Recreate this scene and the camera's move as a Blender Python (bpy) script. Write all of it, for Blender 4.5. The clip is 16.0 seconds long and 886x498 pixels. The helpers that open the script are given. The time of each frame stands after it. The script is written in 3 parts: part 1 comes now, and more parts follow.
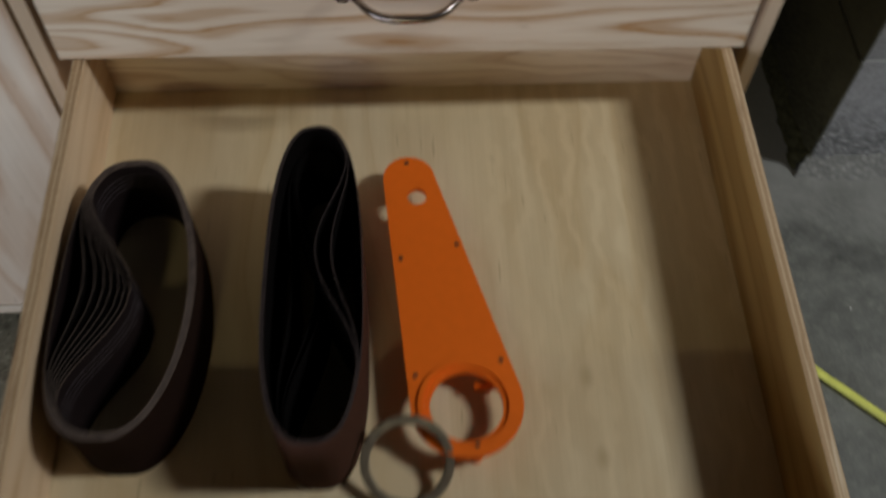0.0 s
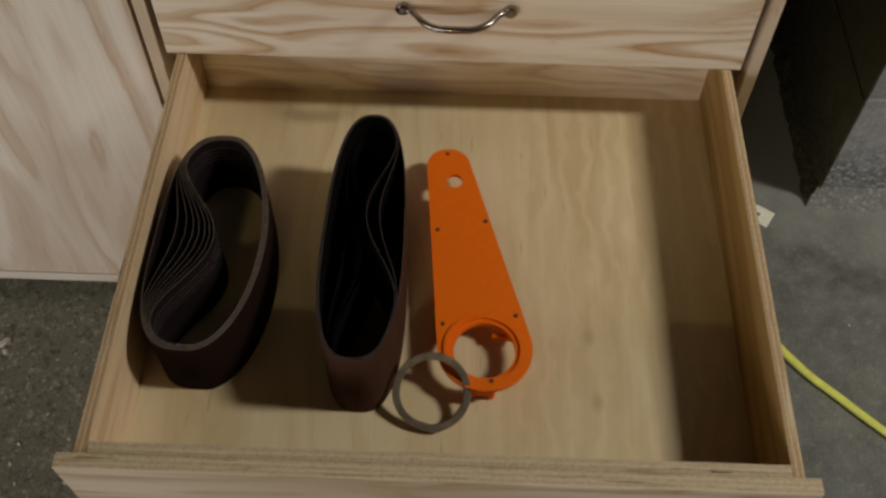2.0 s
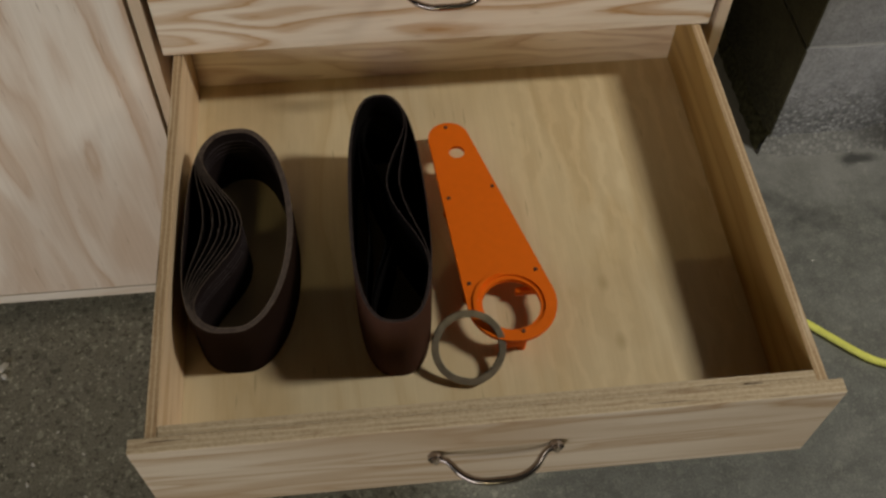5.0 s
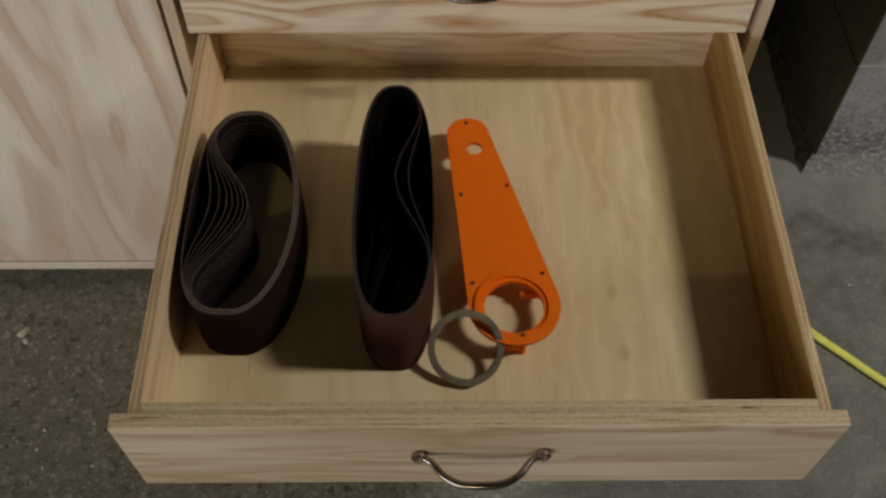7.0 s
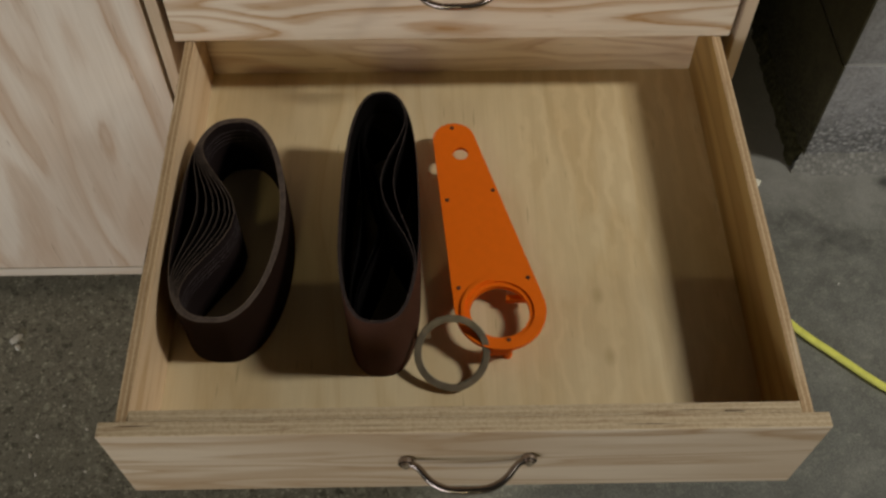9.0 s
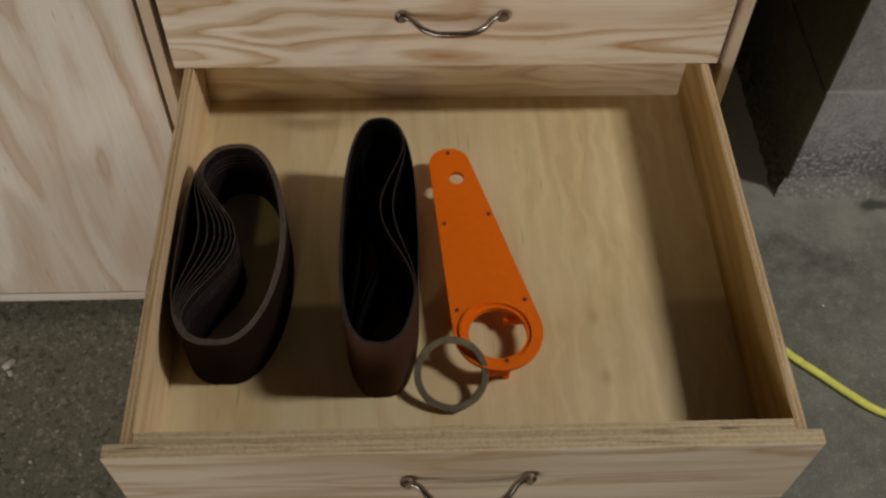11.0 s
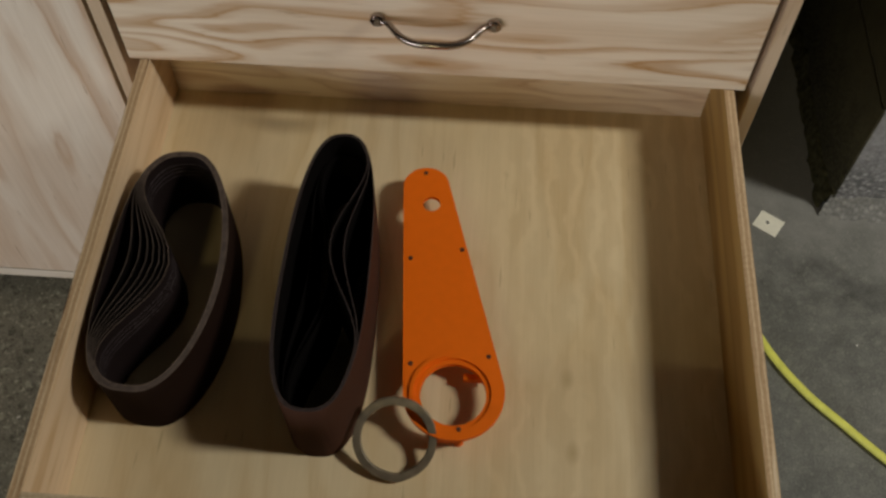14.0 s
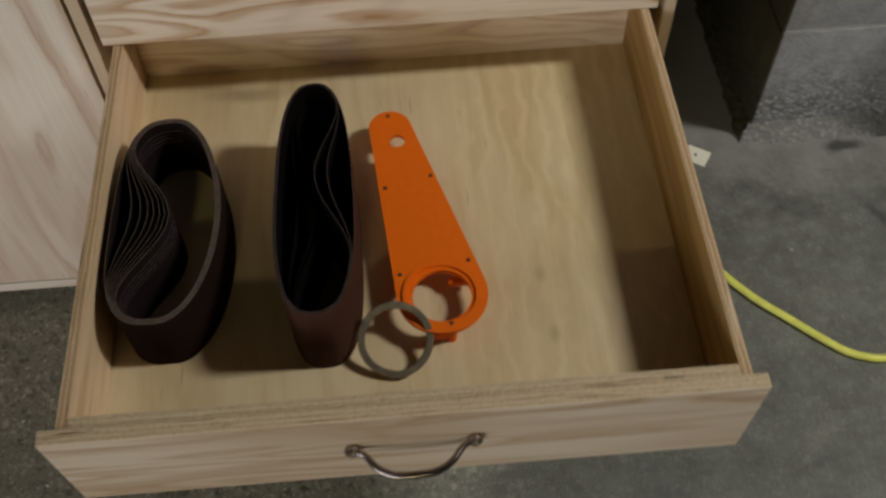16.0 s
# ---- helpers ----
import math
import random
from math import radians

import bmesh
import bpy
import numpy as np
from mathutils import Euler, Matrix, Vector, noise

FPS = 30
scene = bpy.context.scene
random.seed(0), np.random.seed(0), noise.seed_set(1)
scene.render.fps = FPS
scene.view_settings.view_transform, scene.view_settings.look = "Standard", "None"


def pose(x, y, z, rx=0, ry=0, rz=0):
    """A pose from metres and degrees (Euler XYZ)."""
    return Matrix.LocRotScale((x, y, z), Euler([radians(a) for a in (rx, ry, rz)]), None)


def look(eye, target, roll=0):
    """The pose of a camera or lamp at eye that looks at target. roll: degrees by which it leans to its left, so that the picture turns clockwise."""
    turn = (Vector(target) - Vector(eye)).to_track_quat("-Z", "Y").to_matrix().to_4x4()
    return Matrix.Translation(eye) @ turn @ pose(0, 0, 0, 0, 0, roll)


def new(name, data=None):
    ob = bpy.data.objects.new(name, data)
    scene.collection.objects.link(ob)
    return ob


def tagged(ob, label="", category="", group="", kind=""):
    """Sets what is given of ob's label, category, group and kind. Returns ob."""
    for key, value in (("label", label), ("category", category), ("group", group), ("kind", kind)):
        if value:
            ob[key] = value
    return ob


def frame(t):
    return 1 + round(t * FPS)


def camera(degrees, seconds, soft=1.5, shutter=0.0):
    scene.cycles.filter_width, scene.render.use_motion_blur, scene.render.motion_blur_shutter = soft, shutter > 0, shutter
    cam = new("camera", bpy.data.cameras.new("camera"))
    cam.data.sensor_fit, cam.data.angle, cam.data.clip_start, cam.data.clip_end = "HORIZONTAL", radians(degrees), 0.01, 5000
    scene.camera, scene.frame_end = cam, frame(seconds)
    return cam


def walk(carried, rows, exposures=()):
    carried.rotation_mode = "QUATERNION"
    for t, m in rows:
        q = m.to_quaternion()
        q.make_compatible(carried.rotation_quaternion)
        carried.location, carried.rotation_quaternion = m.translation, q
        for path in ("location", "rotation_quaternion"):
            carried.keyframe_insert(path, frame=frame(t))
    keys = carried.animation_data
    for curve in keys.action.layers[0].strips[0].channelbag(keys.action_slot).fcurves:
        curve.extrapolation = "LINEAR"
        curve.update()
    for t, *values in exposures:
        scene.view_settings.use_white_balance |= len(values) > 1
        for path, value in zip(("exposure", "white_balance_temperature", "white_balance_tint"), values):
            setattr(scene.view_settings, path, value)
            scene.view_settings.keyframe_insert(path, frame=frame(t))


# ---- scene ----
cam = camera(48.8, 16.0, soft=2.6, shutter=0.5)
PATH = [
    (0, (-0.005, -0.134, 1.127), (0.072, 0.902, -0.582), 2.1),
    (0.5, (-0.048, -0.286, 1.209), (0.099, 0.792, -0.469), 2.1),
    (1, (-0.027, -0.289, 1.231), (0.029, 0.868, -0.399), 2.8),
    (1.5, (0.025, -0.268, 1.221), (-0.028, 0.875, -0.419), 0.3),
    (2, (0.009, -0.276, 1.215), (-0.016, 0.849, -0.439), 0.8),
    (2.5, (-0.039, -0.294, 1.201), (-0.018, 0.802, -0.472), 1.5),
    (3, (-0.063, -0.308, 1.208), (0.006, 0.777, -0.471), 1.1),
    (3.5, (-0.061, -0.325, 1.216), (0.109, 0.759, -0.456), 2.6),
    (4, (-0.09, -0.332, 1.226), (0.066, 0.78, -0.429), 2.0),
    (6.5, (-0.072, -0.328, 1.232), (0.03, 0.809, -0.41), 1.8),
    (7, (-0.037, -0.325, 1.218), (-0.018, 0.804, -0.432), 0.6),
    (7.5, (-0.022, -0.325, 1.227), (-0.027, 0.812, -0.419), -1.1),
    (8, (-0.02, -0.326, 1.223), (0.007, 0.79, -0.436), 0.4),
    (8.5, (-0.021, -0.323, 1.224), (0.007, 0.8, -0.431), -0.0),
    (9, (-0.025, -0.322, 1.227), (-0.003, 0.803, -0.426), 0.2),
    (9.5, (-0.024, -0.321, 1.228), (0.004, 0.805, -0.424), 0.6),
    (10, (-0.023, -0.325, 1.235), (0.0, 0.823, -0.402), 0.7),
    (12.5, (-0.081, -0.337, 1.239), (0.06, 0.832, -0.377), 3.4),
    (13, (-0.031, -0.255, 1.238), (-0.059, 0.888, -0.402), -0.3),
    (13.5, (0.021, -0.199, 1.213), (-0.031, 0.909, -0.451), 1.9),
    (14, (0.05, -0.181, 1.202), (-0.016, 0.864, -0.502), 0.3),
    (14.5, (0.077, -0.188, 1.195), (0.01, 0.85, -0.513), -0.4),
    (15, (0.098, -0.21, 1.195), (0.058, 0.83, -0.512), -0.4),
    (15.5, (0.084, -0.25, 1.203), (0.031, 0.82, -0.486), -1.9),
    (16, (0.016, -0.332, 1.22), (0.074, 0.786, -0.438), -1.9),
]
EXPOSURES = [  # seconds, stops, kelvin, tint
    (0.0, -0.38, 5780, 10),
    (0.6, -0.29, 6250, 10),
    (1.2, -0.20, 6420, 10),
    (3.0, -0.26, 6570, 10),
    (6.5, -0.21, 6520, 10),
    (10.0, -0.21, 6570, 10),
    (13.0, -0.25, 6620, 10),
    (14.5, -0.18, 6400, 10),
    (16.0, -0.17, 6320, 10),
]
walk(cam, [(t, look(eye, target, roll)) for t, eye, target, roll in PATH], EXPOSURES)

# ---- world and lights ----
world = bpy.data.worlds.new("world")
scene.world = world
world.use_nodes = True
world.node_tree.nodes["Background"].inputs[0].default_value = (0.5, 0.5, 0.55, 1)
world.node_tree.nodes["Background"].inputs[1].default_value = 0.002

CEILING = 2.85
TUBES = [  # x, y, watts, colour: rows of ceiling tubes, the far ones warmed to tint the shade
    (2.27, 0.08, 80.0, (1.0, 0.965, 0.87)),
    (-0.50, -2.40, 0.9, (1.0, 0.85, 0.50)),
    (-0.60, -4.65, 54.0, (1.0, 0.85, 0.44)),
]
for tx, ty, watts, colour in TUBES:
    lamp = bpy.data.lights.new("tube_light", "AREA")
    lamp.shape, lamp.size, lamp.size_y = "RECTANGLE", 0.7, 0.26
    lamp.energy, lamp.color = watts, colour
    new("tube_light", lamp).matrix_world = pose(tx, ty, CEILING - 0.09)

# added soft fill that brightens the fronts and the cabinet door; no known source
lamp = bpy.data.lights.new("front_fill_light", "AREA")
lamp.shape, lamp.size, lamp.size_y = "RECTANGLE", 4.2, 2.0
lamp.energy, lamp.color = 146.0, (0.98, 0.965, 1.0)
new("front_fill_light", lamp).matrix_world = look((-3.4, -4.2, 1.15), (-0.3, 0.4, 0.5))


# ---- materials ----
class Nodes:
    """Short hand for building a node material."""

    def __init__(self, name):
        self.mat = bpy.data.materials.new(name)
        self.mat.use_nodes = True
        self.tree = self.mat.node_tree
        self.bsdf = self.tree.nodes["Principled BSDF"]

    def add(self, kind, **inputs):
        node = self.tree.nodes.new(kind)
        for key, value in inputs.items():
            self.set(node, key.replace("_", " "), value)
        return node

    def set(self, node, key, value):
        socket = node.inputs[int(key)] if key.isdigit() else node.inputs[key]
        if isinstance(value, bpy.types.NodeSocket):
            self.tree.links.new(value, socket)
        else:
            socket.default_value = value

    def math(self, op, a, b=0.0):
        node = self.tree.nodes.new("ShaderNodeMath")
        node.operation = op
        self.set(node, "0", a)
        self.set(node, "1", b)
        return node.outputs[0]

    def coords(self, scale=(1, 1, 1), shift=(0, 0, 0)):
        tc = self.tree.nodes.new("ShaderNodeTexCoord")
        mp = self.tree.nodes.new("ShaderNodeMapping")
        self.tree.links.new(tc.outputs["Object"], mp.inputs[0])
        mp.inputs["Location"].default_value = shift
        mp.inputs["Scale"].default_value = scale
        return mp.outputs[0]

    def noise(self, vector, scale, detail=2.0, rough=0.5, distort=0.0):
        node = self.add("ShaderNodeTexNoise", Vector=vector, Scale=scale, Detail=detail, Roughness=rough, Distortion=distort)
        return node.outputs["Fac"]

    def ramp(self, fac, *stops):
        node = self.tree.nodes.new("ShaderNodeValToRGB")
        self.tree.links.new(fac, node.inputs[0])
        els = node.color_ramp.elements
        while len(els) < len(stops):
            els.new(0.5)
        for el, (pos, col) in zip(els, stops):
            el.position = pos
            el.color = (*col, 1) if isinstance(col, tuple) else (col, col, col, 1)
        return node.outputs[0]

    def mix(self, fac, a, b, mode="MIX"):
        node = self.tree.nodes.new("ShaderNodeMix")
        node.data_type, node.blend_type = "RGBA", mode
        for sock, value in ((node.inputs[0], fac), (node.inputs[6], a), (node.inputs[7], b)):
            if isinstance(value, bpy.types.NodeSocket):
                self.tree.links.new(value, sock)
            elif isinstance(value, tuple):
                sock.default_value = (*value, 1)
            else:
                sock.default_value = value
        return node.outputs[2]

    def finish(self, color, rough=0.5, bump=None, strength=0.2, distance=0.001, metal=0.0, spec=0.5):
        self.set(self.bsdf, "Base Color", (*color, 1) if isinstance(color, tuple) else color)
        self.set(self.bsdf, "Roughness", rough)
        self.set(self.bsdf, "Metallic", metal)
        self.set(self.bsdf, "Specular IOR Level", spec)
        if bump is not None:
            node = self.add("ShaderNodeBump", Strength=strength, Distance=distance, Height=bump)
            self.tree.links.new(node.outputs[0], self.bsdf.inputs["Normal"])
        return self.mat


def stretched(axis, along, across):
    scale = [across, across, across]
    scale["xyz".index(axis)] = along
    return tuple(scale)


def wood(name, axis, pale, tan, rings=7.0, size=12.0, stretch=0.16, shift=(0, 0, 0), contrast=1.0, rough=0.55, tone=0.5, knots=()):
    """Rotary-cut softwood plywood: loops of growth rings drawn out along the grain, blotches and fine fibres."""
    n = Nodes(name)
    field = n.noise(n.coords(stretched(axis, stretch, 1.0), shift), size, 1.6, 0.42, 0.4)
    wobble = n.noise(n.coords(stretched(axis, 0.12, 1.0), shift), 110.0, 3.0, 0.6)
    field = n.math("ADD", field, n.math("MULTIPLY", wobble, 0.055))
    saw = n.math("FRACT", n.math("MULTIPLY", field, rings))
    late = n.ramp(saw, (0.0, 0.0), (0.28, 0.05), (0.48, 0.60), (0.62, 0.66), (0.72, 1.0), (0.82, 0.30), (1.0, 0.0))
    patch = n.noise(n.coords(stretched(axis, 0.35, 1.0), shift), 9.0, 2.0)
    late = n.math("MULTIPLY", late, n.math("MULTIPLY", n.ramp(patch, (0.30, 0.45), (0.55, 1.0)), contrast))
    color = n.mix(late, pale, tan)
    blot = n.noise(n.coords(stretched(axis, 0.22, 1.0), (shift[0] + 3, shift[1] + 1, shift[2])), 9.0, 3.0, 0.55)
    color = n.mix(n.ramp(blot, (0.43, 0.0), (0.60, tone)), color, tuple(0.6 * a + 0.4 * b for a, b in zip(tan, pale)))
    fibre = n.noise(n.coords(stretched(axis, 9.0, 330.0), shift), 1.0, 3.0, 0.65)
    color = n.mix(0.14 if knots else 0.22, color, n.ramp(fibre, (0.32, (0.70, 0.65, 0.58)), (0.58, (1.0, 1.0, 1.0))), "MULTIPLY")
    pore = n.noise(n.coords(stretched(axis, 22.0, 240.0), shift), 1.0, 1.0)
    color = n.mix(n.ramp(pore, (0.72, 0.0), (0.80, 0.45)), color, tuple(v * 0.6 for v in tan))
    if knots:
        sep = n.add("ShaderNodeSeparateXYZ", Vector=n.coords())
        wave = n.add("ShaderNodeTexWave", Vector=n.coords(stretched(axis, 0.7, 1.0), (0.3, 0.1, 0)), Scale=13.0, Distortion=8.0, Detail=3.5, Detail_Scale=1.8)
        color = n.mix(n.math("MULTIPLY", n.math("MULTIPLY", n.ramp(sep.outputs[0], (0.0, 0.3), (0.10, 1.0)), n.ramp(patch, (0.36, 0.15), (0.62, 1.0))), 1.0), color, n.ramp(wave.outputs["Fac"], (0.10, (0.955, 0.94, 0.915)), (0.55, (0.985, 0.975, 0.96)), (0.95, (1.06, 1.065, 1.07))), "MULTIPLY")
    for at in knots:
        away = n.tree.nodes.new("ShaderNodeVectorMath")
        away.operation = "DISTANCE"
        n.tree.links.new(n.coords(stretched(axis, 0.6, 1.0)), away.inputs[0])
        away.inputs[1].default_value = tuple(v * w for v, w in zip(at, stretched(axis, 0.6, 1.0)))
        ragged = n.math("ADD", away.outputs["Value"], n.math("MULTIPLY", n.math("SUBTRACT", wobble, 0.5), 0.006))
        color = n.mix(n.ramp(ragged, (0.002, 0.65), (0.0065, 0.0)), color, tuple(v * 0.75 for v in tan))
    gloss = n.math("ADD", n.math("MULTIPLY", fibre, 0.2), rough - 0.1)
    return n.finish(color, gloss, fibre, 0.25, 0.0006, spec=0.3)


def ply_edge(name, axis, pitch=0.0026, dark=(0.50, 0.36, 0.215), light=(0.60, 0.465, 0.30)):
    """Raw plywood edge: veneers of light and dark end grain stacked across the given axis, with a torn surface."""
    n = Nodes(name)
    c = n.coords()
    sep = n.add("ShaderNodeSeparateXYZ", Vector=c)
    across = sep.outputs["XYZ".index(axis.upper())]
    wav = n.noise(n.coords(), 30.0, 2.0)
    band = n.math("SINE", n.math("ADD", n.math("MULTIPLY", across, 6.2832 / (2 * pitch)), n.math("MULTIPLY", wav, 2.2)))
    fine = n.noise(n.coords((320, 320, 320)), 1.0, 3.0, 0.7)
    long = n.noise(n.coords(stretched("y" if axis == "x" else "x", 16.0, 190.0)), 1.0, 3.0, 0.6)
    col = n.mix(n.ramp(band, (0.0, 0.0), (1.0, 1.0)), dark, light)
    col = n.mix(0.6, col, n.ramp(fine, (0.3, (0.66, 0.60, 0.53)), (0.6, (1.0, 1.0, 1.0))), "MULTIPLY")
    col = n.mix(n.ramp(long, (0.58, 0.0), (0.68, 0.5)), col, (0.25, 0.145, 0.07))
    torn = n.noise(n.coords(stretched("y" if axis == "x" else "x", 7.0, 260.0), (2, 5, 1)), 1.0, 2.0, 0.5)
    col = n.mix(n.ramp(torn, (0.70, 0.0), (0.74, 0.9)), col, (0.05, 0.022, 0.01))
    col = n.mix(n.ramp(torn, (0.30, 0.6), (0.36, 0.0)), col, (0.74, 0.63, 0.46))
    return n.finish(col, 0.75, n.math("ADD", fine, long), 0.6, 0.0015, spec=0.2)


RIM, BOT = 0.4875, 0.402  # the open drawer: rim of its sides, upper face of its bottom
M_FRONT_UP = wood("fir_plywood_upper_front", "x", (0.82, 0.705, 0.56), (0.455, 0.245, 0.085), 9.0, 17.0, 0.15, (0.3, 0, 1.7), 0.95, 0.55, 0.45)
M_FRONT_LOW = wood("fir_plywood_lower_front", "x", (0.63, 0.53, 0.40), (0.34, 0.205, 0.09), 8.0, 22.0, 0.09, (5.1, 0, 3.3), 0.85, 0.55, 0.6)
M_BACK = wood("fir_plywood_drawer_back", "x", (0.88, 0.73, 0.56), (0.50, 0.295, 0.155), 10.0, 18.0, 0.22, (2.2, 0, 0.55), 0.8, 0.55, 0.3)
M_SIDE_L = wood("fir_plywood_left_side", "y", (0.79, 0.60, 0.40), (0.58, 0.375, 0.19), 7.0, 18.0, 0.05, (0, 1.1, 2.0), 0.9)
# darker copy of the side plywood: shade and weaker bounce are in the colour
M_SIDE_R = wood("fir_plywood_shaded_side", "y", (0.45, 0.295, 0.10), (0.30, 0.17, 0.046), 5.0, 15.0, 0.09, (0, 4.0, 7.7), 0.9)
M_BOTTOM = wood("birch_plywood_bottom", "y", (0.70, 0.57, 0.36), (0.56, 0.40, 0.20), 5.0, 13.0, 0.17, (1.25, 0.4, 0), 0.55, 0.5, 0.40, ((0.143, 0.113, BOT), (0.139, 0.181, BOT)))
M_DOOR = wood("fir_plywood_door", "z", (0.78, 0.70, 0.60), (0.47, 0.29, 0.165), 6.0, 10.0, 0.16, (2.0, 0, 0.35), 0.75, 0.6, 0.6)
M_CARCASS = wood("fir_plywood_carcass", "z", (0.63, 0.50, 0.36), (0.47, 0.325, 0.20), 6.0, 10.0, 0.12, (7, 2, 0), 0.7)
M_TOP = wood("fir_plywood_top", "x", (0.74, 0.67, 0.57), (0.56, 0.42, 0.30), 6.0, 10.0, 0.12, (4, 2, 1), 0.6)
M_EDGE_X = ply_edge("plywood_edge_x", "x", 0.0022, (0.46, 0.31, 0.175), (0.62, 0.48, 0.31))
M_EDGE_Y = ply_edge("plywood_edge_y", "y", 0.0023, (0.525, 0.41, 0.27), (0.60, 0.485, 0.335))
M_EDGE_Z = ply_edge("plywood_edge_z", "z")


def m_concrete():
    n = Nodes("concrete_floor")
    big = n.noise(n.coords((1, 1, 1), (3, 1, 0)), 3.2, 4.0, 0.6)
    mid = n.noise(n.coords(), 22.0, 5.0, 0.65)
    fine = n.noise(n.coords(), 260.0, 3.0, 0.7)
    col = n.mix(n.ramp(big, (0.32, 0.0), (0.68, 1.0)), (0.056, 0.058, 0.054), (0.132, 0.133, 0.124))
    col = n.mix(0.8, col, n.ramp(mid, (0.28, (0.5, 0.5, 0.47)), (0.7, (1.3, 1.3, 1.27))), "MULTIPLY")
    # the worn stretch beside the door shows its aggregate
    sep = n.add("ShaderNodeSeparateXYZ", Vector=n.coords())
    edge = n.math("ADD", n.math("MULTIPLY", sep.outputs[0], -1.0), n.math("MULTIPLY", n.math("SUBTRACT", big, 0.35), 0.8))
    worn = n.ramp(edge, (0.0, 0.10), (0.30, 1.0))
    col = n.mix(n.math("MULTIPLY", worn, 0.62), col, (0.385, 0.381, 0.312))
    warp = n.add("ShaderNodeTexNoise", Vector=n.coords(), Scale=95.0, Detail=2.0)
    bent = n.mix(0.012, n.coords(), warp.outputs["Color"], "ADD")
    for size, share, pale in ((80.0, 0.50, (0.50, 0.50, 0.41)), (190.0, 0.35, (0.60, 0.59, 0.49))):
        vor = n.add("ShaderNodeTexVoronoi", Vector=bent, Scale=size)
        cell = n.add("ShaderNodeSeparateXYZ", Vector=vor.outputs["Color"])
        body = n.ramp(vor.outputs["Distance"], (0.28, 1.0), (0.55, 0.0))
        pick = n.ramp(cell.outputs[0], (share, 0.0), (1.0, 0.85))
        col = n.mix(n.math("MULTIPLY", n.math("MULTIPLY", body, pick), worn), col, pale)
        low = n.ramp(cell.outputs[1], (share + 0.1, 0.0), (1.0, 0.8))
        col = n.mix(n.math("MULTIPLY", n.math("MULTIPLY", body, low), worn), col, (0.075, 0.072, 0.055))
    smear = n.noise(n.coords((1, 1.8, 1), (7, 2, 0)), 9.0, 6.0, 0.7, 0.6)
    col = n.mix(n.ramp(smear, (0.54, 0.0), (0.74, 0.55)), col, (0.215, 0.21, 0.187))
    smudge = n.noise(n.coords((1, 1, 1), (1, 9, 0)), 48.0, 5.0, 0.7, 0.4)
    col = n.mix(n.ramp(smudge, (0.56, 0.0), (0.72, 0.5)), col, (0.225, 0.218, 0.192))
    speck = n.noise(n.coords(), 420.0, 2.0, 0.6)
    col = n.mix(0.75, col, n.ramp(speck, (0.34, (0.62, 0.61, 0.58)), (0.62, (1.15, 1.15, 1.13))), "MULTIPLY")
    dark = n.ramp(n.noise(n.coords((1, 1, 1), (4, 4, 4)), 85.0, 3.0, 0.6), (0.32, 1.0), (0.45, 0.0))
    col = n.mix(n.math("MULTIPLY", dark, n.math("MULTIPLY", worn, 0.5)), col, (0.05, 0.035, 0.03))
    # dust along the wall, and oil stains
    dust = n.ramp(n.math("ADD", sep.outputs[1], n.math("MULTIPLY", mid, 0.18)), (0.60, 0.0), (0.76, 0.55))
    right = n.ramp(sep.outputs[0], (0.3, 0.0), (0.4, 1.0))
    col = n.mix(n.math("MULTIPLY", dust, right), col, (0.26, 0.255, 0.237))
    for at, turn, wide, long, deep in (((0.715, 0.632, 0), 0.05, 0.045, 0.014, 0.85), ((0.735, 0.480, 0), -1.0, 0.075, 0.013, 0.6), ((0.60, 0.52, 0), -0.6, 0.10, 0.025, 0.35)):
        mp = n.add("ShaderNodeMapping", Vector=n.tree.nodes.new("ShaderNodeTexCoord").outputs["Object"])
        mp.vector_type = "TEXTURE"
        mp.inputs["Location"].default_value, mp.inputs["Rotation"].default_value, mp.inputs["Scale"].default_value = at, (0, 0, turn), (wide, long, 1)
        away = n.tree.nodes.new("ShaderNodeVectorMath")
        away.operation = "LENGTH"
        n.tree.links.new(mp.outputs[0], away.inputs[0])
        ragged = n.math("ADD", away.outputs["Value"], n.math("MULTIPLY", n.math("SUBTRACT", mid, 0.5), 1.5))
        col = n.mix(n.ramp(ragged, (0.35, deep), (1.0, 0.0)), col, (0.03, 0.03, 0.027))
    h = n.math("ADD", n.math("MULTIPLY", fine, 0.5), mid)
    return n.finish(col, n.math("ADD", n.math("MULTIPLY", mid, 0.3), 0.5), h, 0.35, 0.002, spec=0.35)


